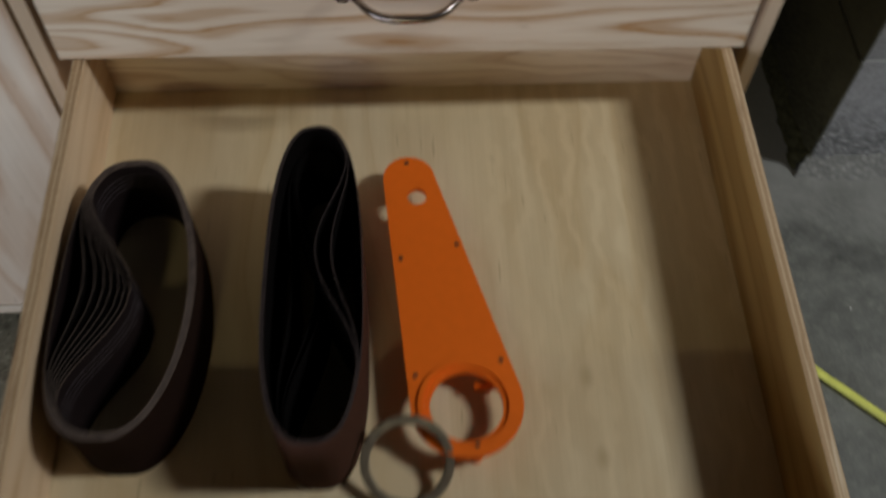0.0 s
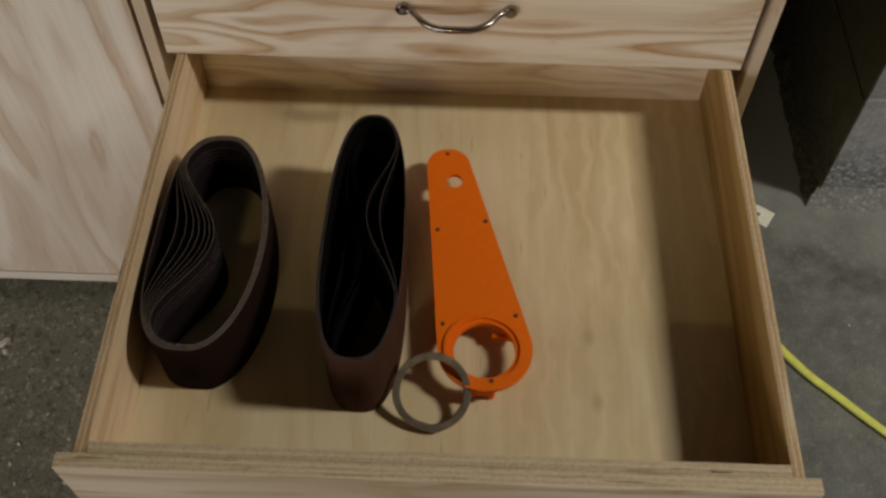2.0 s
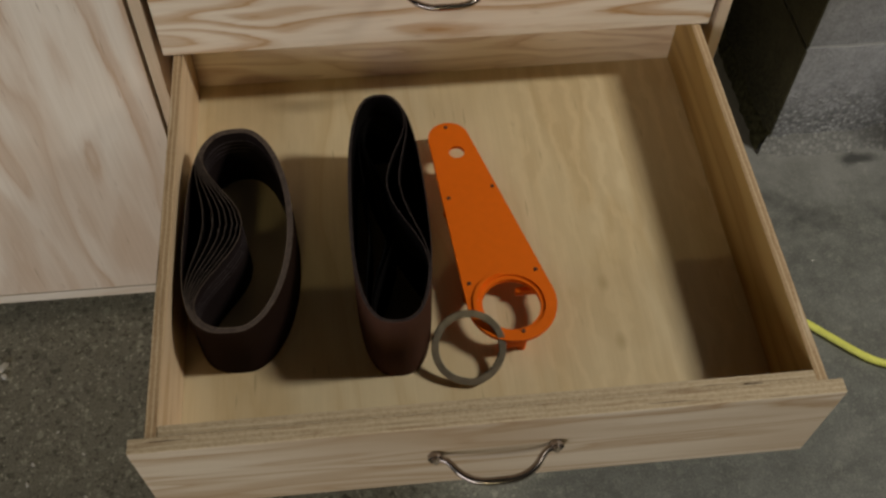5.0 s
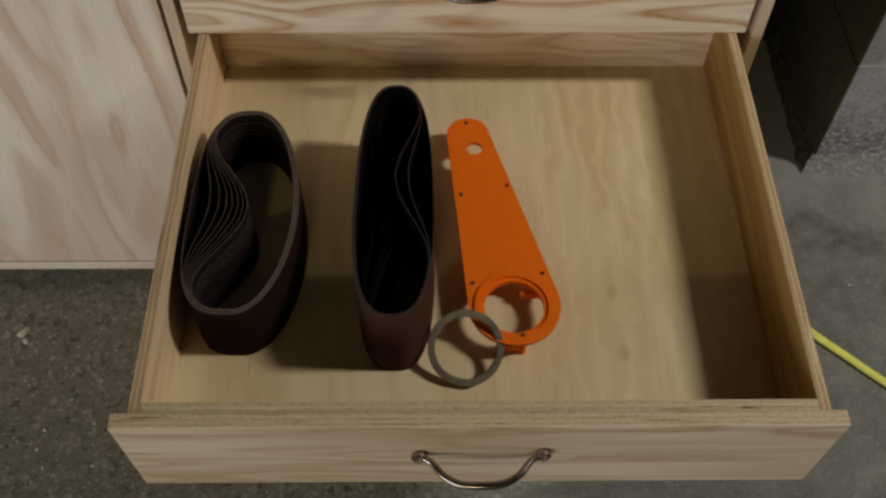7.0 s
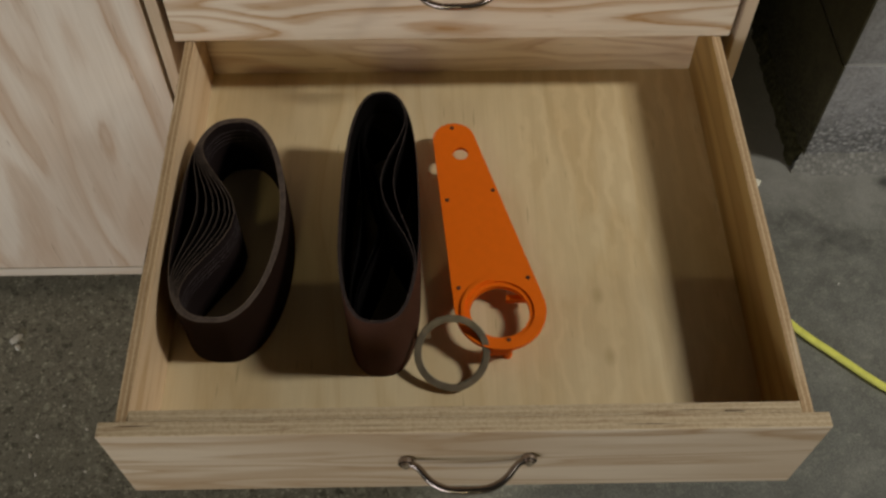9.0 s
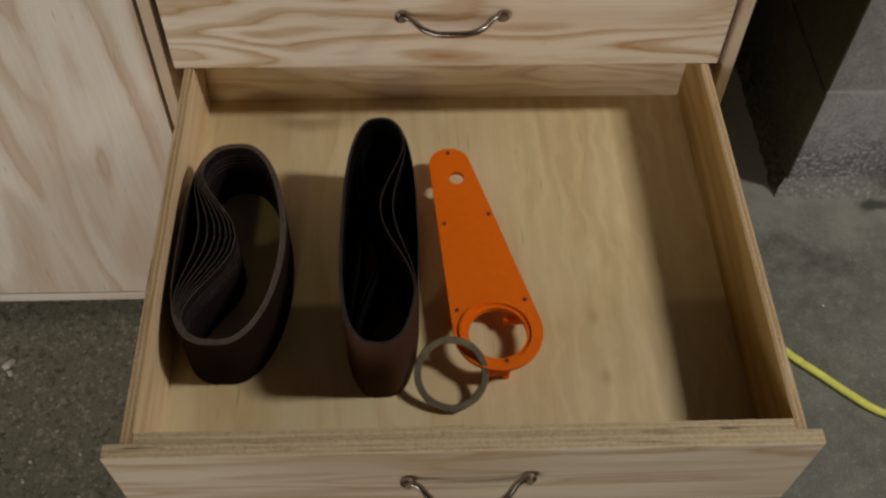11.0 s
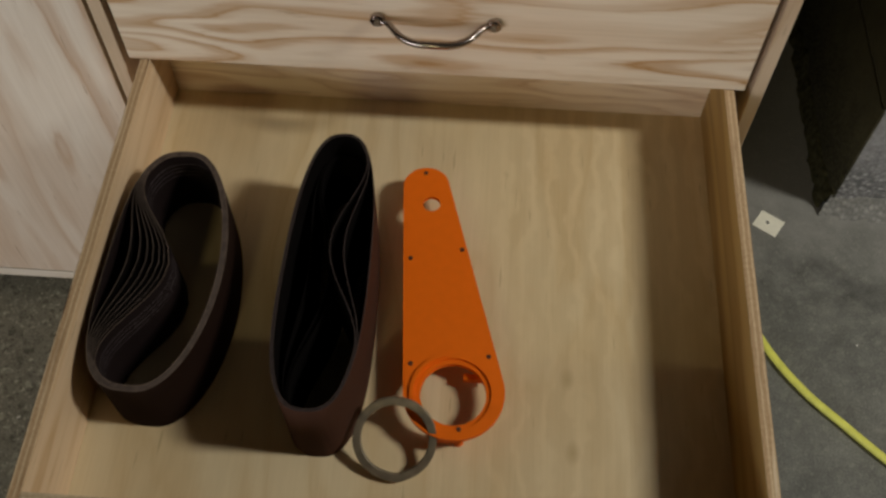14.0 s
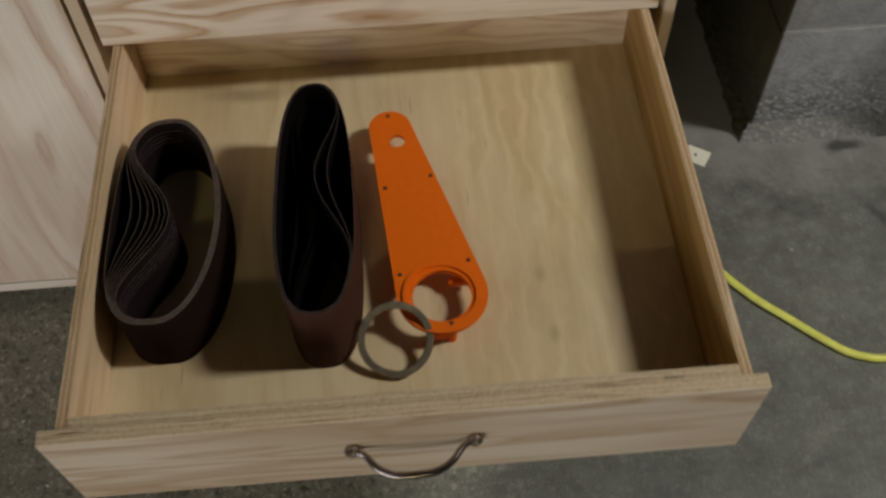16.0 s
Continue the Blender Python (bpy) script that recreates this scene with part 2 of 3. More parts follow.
def m_block(name, rough, tint=(1.0, 1.0, 1.0)):
    """Concrete block: fine grey on top, bare gravelly aggregate towards the floor."""
    n = Nodes(name)
    mid = n.noise(n.coords(), 30.0, 4.0, 0.65)
    fine = n.noise(n.coords(), 210.0, 3.0, 0.7)
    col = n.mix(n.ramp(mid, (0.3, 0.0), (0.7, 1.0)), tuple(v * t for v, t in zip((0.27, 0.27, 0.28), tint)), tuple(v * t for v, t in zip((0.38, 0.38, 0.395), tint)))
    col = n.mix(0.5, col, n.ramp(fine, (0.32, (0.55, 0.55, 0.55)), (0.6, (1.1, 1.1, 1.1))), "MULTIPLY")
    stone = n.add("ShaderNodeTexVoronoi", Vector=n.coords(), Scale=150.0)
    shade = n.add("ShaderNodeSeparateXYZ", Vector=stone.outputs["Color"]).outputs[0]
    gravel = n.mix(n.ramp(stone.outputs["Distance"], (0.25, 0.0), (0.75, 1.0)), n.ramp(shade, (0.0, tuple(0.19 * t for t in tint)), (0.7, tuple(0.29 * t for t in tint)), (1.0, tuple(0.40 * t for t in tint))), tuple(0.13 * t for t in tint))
    z = n.add("ShaderNodeSeparateXYZ", Vector=n.coords()).outputs[2]
    bare = n.ramp(n.math("ADD", z, n.math("MULTIPLY", mid, 0.14)), (0.13, 1.0 if not rough else 0.6), (0.24, 0.12))
    col = n.mix(bare, col, gravel)
    bump = n.math("ADD", fine, n.math("MULTIPLY", n.math("MULTIPLY", n.math("SUBTRACT", 1.0, stone.outputs["Distance"]), bare), 1.6))
    return n.finish(col, 0.85, bump, 0.6, 0.0015 if tint[0] < 0.5 else 0.0035, spec=0.2)


def m_plain(name, col, rough=0.5, vary=0.25, scale=40.0, metal=0.0, spec=0.5, bump=0.1, distance=0.0005):
    n = Nodes(name)
    f = n.noise(n.coords(), scale, 4.0, 0.6)
    lo, hi = tuple(v * (1 - vary) for v in col), tuple(min(1.0, v * (1 + vary)) for v in col)
    r = n.math("ADD", n.math("MULTIPLY", f, 0.2), rough - 0.1)
    return n.finish(n.ramp(f, (0.3, lo), (0.7, hi)), r, f, bump, distance, metal, spec)


M_FLOOR = m_concrete()
M_BLOCK, M_FOOT = m_block("grey_concrete_block", 0.0, (1.02, 1.02, 1.0)), m_block("rough_concrete_footing", 1.0, (0.72, 0.71, 0.64))
# end face of the wall: its shade is put into the tint, with olive grime
M_BLOCK_END = m_block("shaded_grimy_block", 0.0, (0.16, 0.145, 0.07))
M_MOSS = m_plain("mossy_grime", (0.036, 0.034, 0.017), 0.95, 0.6, 120.0, spec=0.05, bump=0.6, distance=0.002)
M_MORTAR = m_plain("pale_mortar", (0.50, 0.50, 0.49), 0.9, 0.15, 60.0, spec=0.2)
# made-up near-black room colours: less bounced light, and the gap's shade on wall_back
M_WALL = m_plain("near_black_wall", (0.0145, 0.014, 0.007), 0.85, 0.3, 14.0, spec=0.08)
M_CEIL = m_plain("near_black_ceiling", (0.034, 0.029, 0.021), 0.85, 0.06, 2.0, spec=0.2)
M_GRIT = m_plain("brown_abrasive_grit", (0.056, 0.0235, 0.0142), 0.85, 0.35, 900.0, spec=0.1, bump=0.5, distance=0.0006)
# grit of the narrow belts, their shade put into a darker copy
M_GRIT_DARK = m_plain("shaded_abrasive_grit", (0.016, 0.0073, 0.0048), 0.85, 0.35, 900.0, spec=0.08, bump=0.5, distance=0.0006)
# near-black cloth copy: the shade inside the belt loops is in its colour
M_CLOTH = m_plain("shaded_black_cloth", (0.003, 0.0021, 0.0019), 0.9, 0.3, 300.0, spec=0.08, bump=0.3)
M_BELT_EDGE = m_plain("frayed_belt_edge", (0.125, 0.090, 0.070), 0.85, 0.3, 250.0, spec=0.15)
# darker edge for the folds between the outermost and innermost narrow belt
M_FOLD_EDGE = m_plain("dark_fold_edge", (0.085, 0.064, 0.054), 0.85, 0.4, 250.0, spec=0.1)
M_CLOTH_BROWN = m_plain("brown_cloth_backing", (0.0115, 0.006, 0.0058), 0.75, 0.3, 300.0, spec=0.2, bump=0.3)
M_DARK_EDGE = m_plain("dark_belt_edge", (0.055, 0.040, 0.037), 0.85, 0.3, 250.0, spec=0.15)
M_PRINT = m_plain("grey_print", (0.10, 0.08, 0.082), 0.7, 0.3, 400.0, spec=0.2)
M_ORANGE = m_plain("orange_plastic", (0.82, 0.148, 0.001), 0.6, 0.03, 120.0, spec=0.2, bump=0.05)
M_HOLE = m_plain("dark_screw", (0.09, 0.03, 0.015), 0.5, 0.2, 300.0)
M_CRACK = m_plain("split_veneer", (0.035, 0.018, 0.010), 0.9, 0.3, 300.0, spec=0.05)
M_STEEL = m_plain("dull_grey_steel", (0.20, 0.165, 0.115), 0.5, 0.25, 90.0, 0.4, bump=0.15)
M_CHROME = m_plain("worn_nickel", (0.33, 0.28, 0.25), 0.24, 0.15, 60.0, 1.0)
M_YELLOW = m_plain("yellow_rubber", (0.66, 0.66, 0.12), 0.38, 0.12, 70.0, spec=0.4)
M_PLUG = m_plain("orange_rubber", (0.85, 0.12, 0.03), 0.5, 0.1, 70.0)
M_BLACK = m_plain("black_rubber", (0.012, 0.012, 0.012), 0.55, 0.3, 70.0)
M_CARD = m_plain("cream_card", (0.70, 0.68, 0.57), 0.7, 0.06, 80.0, spec=0.2)
M_CHIP = m_plain("white_chip", (0.72, 0.71, 0.66), 0.7, 0.1, 200.0, spec=0.2)


# ---- building helpers ----
def thing(name, at=(0, 0, 0), **tags):
    ob = new(name)
    ob.empty_display_size = 0.05
    ob.location = at
    return tagged(ob, **tags)


def part(name, bm, mats, parent=None, label="", smooth=None, **tags):
    """Links a bmesh, built in the world's metres, as one mesh under a thing or part."""
    bmesh.ops.recalc_face_normals(bm, faces=bm.faces)
    me = bpy.data.meshes.new(name)
    bm.to_mesh(me)
    bm.free()
    for m in mats if isinstance(mats, (list, tuple)) else [mats]:
        me.materials.append(m)
    if smooth is not None:
        me.shade_smooth()
        me.set_sharp_from_angle(angle=radians(smooth))
    ob = new(name, me)
    if parent is not None:
        ob.parent = parent
        ob.matrix_parent_inverse = Matrix.Translation(-parent.location)
    return tagged(ob, label=label, **tags)


def box(x0, x1, y0, y1, z0, z1, bevel=0.0, thin=None):
    """A box with eased edges; faces across the thin axis keep material 0, the others take 1."""
    bm = bmesh.new()
    bmesh.ops.create_cube(bm, size=1.0)
    for v in bm.verts:
        v.co = Vector((x0 + (v.co.x + 0.5) * (x1 - x0), y0 + (v.co.y + 0.5) * (y1 - y0), z0 + (v.co.z + 0.5) * (z1 - z0)))
    if bevel:
        bmesh.ops.bevel(bm, geom=bm.edges[:], offset=bevel, segments=2, profile=0.6, affect="EDGES")
    if thin:
        k = "xyz".index(thin)
        bm.normal_update()
        for f in bm.faces:
            f.material_index = 0 if abs(f.normal[k]) > 0.8 else 1
    return bm


def tube(points, radius, sides=12, closed=False, radii=None):
    """A round tube swept along a line of points."""
    bm = bmesh.new()
    pts = [Vector(p) for p in points]
    rings, up = [], Vector((0, 0, 1))
    for i, p in enumerate(pts):
        a = pts[i - 1] if i or closed else p
        b = pts[(i + 1) % len(pts)] if i + 1 < len(pts) or closed else p
        d = (b - a).normalized()
        u = d.cross(up)
        u = u.normalized() if u.length > 1e-4 else Vector((1, 0, 0))
        w = u.cross(d).normalized()
        r = radii[i] if radii else radius
        rings.append([bm.verts.new(p + r * (math.cos(t) * u + math.sin(t) * w)) for t in [2 * math.pi * k / sides for k in range(sides)]])
    for i in range(len(rings) if closed else len(rings) - 1):
        r0, r1 = rings[i], rings[(i + 1) % len(rings)]
        for k in range(sides):
            bm.faces.new((r0[k], r0[(k + 1) % sides], r1[(k + 1) % sides], r1[k]))
    if not closed:
        bm.faces.new(rings[0])
        bm.faces.new(rings[-1])
    return bm


def disc(center, normal, radius, depth, sides=24, bevel=0.0):
    bm = bmesh.new()
    bmesh.ops.create_cone(bm, cap_ends=True, segments=sides, radius1=radius, radius2=radius, depth=depth)
    if bevel:
        bmesh.ops.bevel(bm, geom=[e for e in bm.edges if len(e.link_faces) == 2 and abs(e.calc_face_angle(0)) > 1], offset=bevel, segments=2, affect="EDGES")
    turn = Vector(normal).to_track_quat("Z", "Y").to_matrix().to_4x4()
    bm.transform(Matrix.Translation(center) @ turn)
    return bm


def smoothed(points, steps=8):
    """A Catmull-Rom line through the points."""
    p = [Vector(q) for q in points]
    p = [2 * p[0] - p[1]] + p + [2 * p[-1] - p[-2]]
    out = []
    for i in range(1, len(p) - 2):
        for k in range(steps):
            t = k / steps
            out.append(0.5 * (2 * p[i] + (p[i + 1] - p[i - 1]) * t + (2 * p[i - 1] - 5 * p[i] + 4 * p[i + 1] - p[i + 2]) * t * t + (3 * p[i] - p[i - 1] - 3 * p[i + 1] + p[i + 2]) * t**3))
    return out + [p[-2]]


# ---- the room ----
part("floor", box(-5.4, 4.4, -9.2, 1.25, -0.10, 0.0), M_FLOOR, label="worn grey concrete garage floor with aggregate showing", kind="structure", category="floor")
# shell that closes the room, mostly out of view, dark to hold back bounce
part("ceiling", box(-5.4, 4.4, -9.2, 1.25, CEILING, CEILING + 0.1), M_CEIL, label="plain unseen ceiling, near black to cut bounce", kind="structure", category="ceiling")
part("wall_west", box(-5.4, -5.2, -9.0, 1.05, 0, CEILING), M_WALL, label="plain unseen wall, near black to cut bounce", kind="structure", category="wall")
part("wall_east", box(4.2, 4.4, -9.0, 0.69, 0, CEILING), M_WALL, label="plain unseen wall, near black to cut bounce", kind="structure", category="wall")
part("wall_south", box(-5.4, 4.4, -9.2, -9.0, 0, CEILING), M_WALL, label="plain unseen wall, near black to cut bounce", kind="structure", category="wall")
part("wall_back", box(-5.4, 0.70, 1.05, 1.25, 0, CEILING), M_WALL, label="plain wall behind the cabinet, the gap's shade in its colour", kind="structure", category="wall")
WALL_X, WALL_Y = 0.567, 0.672
wall = part("wall_north", box(WALL_X + 0.003, 4.4, WALL_Y, 1.05, 0, CEILING), M_MORTAR, label="grey concrete block wall with pale mortar joints, rough at its foot", kind="structure", category="wall")


def concrete_block(u0, u1, z0, z1, side):
    """One block: a slightly uneven face set a little proud of the mortar, on the wall's front or on its end."""
    bm = bmesh.new()
    step = 0.02 if u1 < 1.5 and z1 < 1.0 else 0.1
    nu, nz = max(2, int((u1 - u0) / step)), max(2, int((z1 - z0) / step))

    def at(u, z, lift):
        return (WALL_X - lift, u, z) if side else (u, WALL_Y - lift, z)

    def lift(u, z):
        return 0.0035 + 0.0018 * noise.noise(Vector((60 * u, 3 + 9 * side, 60 * z)))

    grid = [[(u0 + (u1 - u0) * i / nu, z0 + (z1 - z0) * k / nz) for k in range(nz + 1)] for i in range(nu + 1)]
    verts = [[bm.verts.new(at(u, z, lift(u, z) if 0 < k < nz and 0 < i < nu else 0.0015)) for k, (u, z) in enumerate(line)] for i, line in enumerate(grid)]
    for i in range(nu):
        for k in range(nz):
            bm.faces.new((verts[i][k], verts[i + 1][k], verts[i + 1][k + 1], verts[i][k + 1]))
    for e in [e for e in bm.edges if e.is_boundary]:
        a, b = e.verts
        sink = [bm.verts.new(v.co + (Vector((0.003, 0, 0)) if side else Vector((0, 0.02, 0)))) for v in (a, b)]
        bm.faces.new((a, b, sink[1], sink[0]))
    bmesh.ops.remove_doubles(bm, verts=bm.verts[:], dist=1e-5)
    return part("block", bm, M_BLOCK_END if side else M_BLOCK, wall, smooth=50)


for row in range(12):
    z0, z1 = 0.222 * row + (0.003 if row else 0.0), 0.222 * (row + 1) - 0.003
    for col in range(10):
        x0 = WALL_X + 0.40 * (col - 0.5 * (row % 2))
        concrete_block(max(WALL_X - 0.0005, x0 + 0.003), min(x0 + 0.397, 4.2), z0, z1, 0)
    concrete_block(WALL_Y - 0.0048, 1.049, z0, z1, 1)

# crumbled render along the foot of the wall
bm = bmesh.new()
nx, nz = 170, 10
grid = []
for i in range(nx + 1):
    x = WALL_X - 0.016 + 1.1 * i / nx
    line = []
    for k in range(nz + 1):
        s = k / nz
        top = 0.034 + 0.022 * noise.noise(Vector((x * 18, 0, 5)))
        z = max(0.004, top) * s
        lump = noise.noise(Vector((x * 60, 1.0, z * 60))) + 0.7 * noise.noise(Vector((x * 150, 7.0, z * 150)))
        out = (0.020 + 0.010 * noise.noise(Vector((x * 24, 4, 2)))) * (1 - s) ** 1.4 + 0.004 * lump * (1 - s * s) + 0.004
        line.append(bm.verts.new((x + 0.014 * s * max(0.0, 1 - i / 4), WALL_Y - out if k < nz else WALL_Y + 0.004, z)))
    grid.append(line)
for i in range(nx):
    for k in range(nz):
        bm.faces.new((grid[i][k], grid[i + 1][k], grid[i + 1][k + 1], grid[i][k + 1]))
part("footing", bm, M_FOOT, wall, "crumbling grey render at the foot of the wall", smooth=60)

# dark crumbs along the foot of the wall's end
bm = bmesh.new()
ny, nz = 70, 8
grid = []
for i in range(ny + 1):
    y = WALL_Y - 0.006 + 0.38 * i / ny
    line = []
    for k in range(nz + 1):
        s = k / nz
        z = (0.030 + 0.018 * noise.noise(Vector((3.0, y * 26, 1)))) * s
        lump = noise.noise(Vector((2.0, y * 70, z * 70))) + 0.7 * noise.noise(Vector((8.0, y * 160, z * 160)))
        out = (0.010 + 0.007 * noise.noise(Vector((5, y * 30, 2)))) * (1 - s) ** 1.3 + 0.003 * lump * (1 - s * s) + 0.006
        line.append(bm.verts.new((WALL_X - out if k < nz else WALL_X + 0.002, y, z)))
    grid.append(line)
for i in range(ny):
    for k in range(nz):
        bm.faces.new((grid[i][k], grid[i + 1][k], grid[i + 1][k + 1], grid[i][k + 1]))
part("footing", bm, M_MOSS, wall, "dark mossy crumbs along the end of the wall", smooth=60)

# ---- the cabinet ----
FACE = 0.453
BACK = 1.0
TOP0, TOP1 = 0.621, 0.640
cabinet = thing("cabinet", (-0.3, 0.72, 0), label="low unfinished plywood cabinet with drawers and a door", category="cabinet")
part("side_panel", box(0.3040, 0.3165, FACE, BACK, 0.033, TOP0, 0.0008, "x"), [M_CARCASS, M_CARCASS], cabinet)
part("side_panel", box(-0.948, -0.932, FACE, BACK, 0.033, TOP0, 0.0008, "x"), [M_CARCASS, M_CARCASS], cabinet)
part("divider", box(-0.3165, -0.3040, FACE, BACK - 0.012, 0.052, TOP0, 0.0008, "x"), [M_CARCASS, M_CARCASS], cabinet)
part("top", box(-0.948, 0.3165, FACE, BACK, TOP0, TOP1, 0.001, "z"), [M_TOP, M_FRONT_LOW], cabinet)
part("bottom", box(-0.932, 0.3040, FACE, BACK, 0.033, 0.051, 0.0008, "z"), [M_TOP, M_TOP], cabinet)
part("back_panel", box(-0.932, 0.3040, BACK - 0.012, BACK, 0.051, TOP0, 0, "y"), [M_CARCASS, M_EDGE_Y], cabinet)
part("plinth", box(-0.90, 0.27, FACE + 0.07, BACK - 0.05, 0.0, 0.033), M_CARCASS, cabinet)
for s in (-1, 1):
    x0, x1 = (0.2882, 0.3040) if s > 0 else (-0.3040, -0.2870)
    for z0 in (0.405, 0.530):
        part("runner", box(x0, x1, FACE + 0.03, BACK - 0.02, z0, z0 + 0.02, 0.001), M_CARCASS, cabinet)
part("door", box(-0.929, -0.3210, FACE, FACE + 0.018, 0.0535, 0.618, 0.0012, "y"), [M_DOOR, M_EDGE_Y], cabinet, "pale plywood door with tall grain")


# ---- drawers ----
def bow_handle(parent, y, z, skew=0.0):
    """A bow pull: two flat round ends with a pin, and a bar that swells towards its middle."""
    half = 0.0525
    knots = [(-half, y - 0.004, z), (-half + 0.010, y - 0.008, z), (-half + 0.021, y - 0.0205, z - 0.001), (-0.018, y - 0.0275, z - 0.002), (0, y - 0.0290, z - 0.002),
             (0.018, y - 0.0275, z - 0.002), (half - 0.021, y - 0.0205, z - 0.001), (half - 0.010, y - 0.008, z), (half, y - 0.004, z)]
    line = [v + Vector((0.0025, 0, skew * v.x)) for v in smoothed(knots, 6)]
    mid = len(line) / 2
    radii = [0.0023 + 0.0014 * (1 - abs(i - mid) / mid) ** 0.7 for i in range(len(line))]
    bar = part("handle", tube(line, 0.004, 12, radii=radii), M_CHROME, parent, "worn nickel bow handle", smooth=60)
    for s in (-1, 1):
        at = (s * half + 0.0025, y - 0.0035, z + skew * s * half)
        part("rosette", disc(at, (0, -1, 0), 0.0068, 0.007, 20, 0.0018), M_CHROME, bar, smooth=40)
        part("pin", disc((at[0], y - 0.0078, at[2]), (0, -1, 0), 0.0030, 0.003, 12, 0.0008), M_STEEL, bar, smooth=40)


upper = thing("drawer", (0, FACE + 0.2, 0.489), label="closed upper drawer with a pale grained plywood front", category="drawer")
part("front", box(-0.2970, 0.2970, FACE, FACE + 0.015, 0.4885, 0.6175, 0.0012, "y"), [M_FRONT_UP, M_EDGE_Y], upper)
for s in (-1, 1):
    x0, x1 = sorted((s * 0.275, s * 0.287))
    part("side", box(x0, x1, FACE + 0.015, FACE + 0.47, 0.497, 0.606, 0, "x"), [M_SIDE_L, M_EDGE_X], upper)
part("bottom", box(-0.275, 0.275, FACE + 0.015, FACE + 0.47, 0.508, 0.520, 0, "z"), [M_BOTTOM, M_EDGE_Z], upper)
part("back", box(-0.275, 0.275, FACE + 0.458, FACE + 0.47, 0.520, 0.606, 0, "y"), [M_BACK, M_EDGE_Y], upper)
bow_handle(upper, FACE, 0.561)


def drawer_front():
    bm = box(-0.2995, 0.2995, 0.0, 0.0135, 0.370, 0.490, 0.0012, "y")
    for v in bm.verts:
        v.co.x *= 1 - 0.075 * (0.490 - v.co.z)
    return bm


drawer = thing("drawer", (0, 0.25, 0.378), label="open lower plywood drawer pulled out of the cabinet", category="drawer")
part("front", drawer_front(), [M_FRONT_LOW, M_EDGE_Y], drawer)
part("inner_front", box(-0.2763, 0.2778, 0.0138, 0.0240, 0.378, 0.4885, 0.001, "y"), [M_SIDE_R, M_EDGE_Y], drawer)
part("side", box(-0.2868, -0.2765, 0.0138, 0.503, 0.378, RIM, 0.001, "x"), [M_SIDE_L, M_EDGE_X], drawer)
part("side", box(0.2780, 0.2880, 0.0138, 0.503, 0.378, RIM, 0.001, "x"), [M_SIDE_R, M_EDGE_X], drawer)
part("back", box(-0.2763, 0.2778, 0.4905, 0.5025, 0.378, RIM, 0.0008, "y"), [M_BACK, M_EDGE_Y], drawer)
part("bottom", box(-0.2763, 0.2778, 0.0243, 0.4903, BOT - 0.012, BOT, 0.0, "z"), [M_BOTTOM, M_EDGE_Z], drawer)
bow_handle(drawer, 0.0, 0.438, 0.03)
bm = box(0.2140, 0.2300, 0.0155, 0.0165, 0.4872, 0.4889)
for v in bm.verts:
    if v.co.x > 0.222 and v.co.y > 0.016:
        v.co.y -= 0.0006
part("crack", bm, M_CRACK, drawer, "dark split in the plywood edge")



# ---- sanding belts ----
def loop_line(cx, cy, a, b, nl, nr, taper, inset, side, bulge, mid, reach, count=160):
    """One closed loop seen from above: a rounded oblong, set in, with one flank pushed inwards."""
    pts = []
    for i in range(count):
        t = 2 * math.pi * i / count
        c, s = math.cos(t), math.sin(t)
        n = nr if c > 0 else nl
        y = (b - inset) * math.copysign(abs(s) ** (2 / n), s)
        x = (a * (1 + taper * y / b) - inset) * math.copysign(abs(c) ** (2 / n), c)
        u = (cy + y - mid) / reach
        if c * side > 0 and abs(u) < 1:
            x -= side * bulge * math.cos(u * math.pi / 2) ** 2
        pts.append(Vector((cx + x, cy + y, 0)))
    return pts


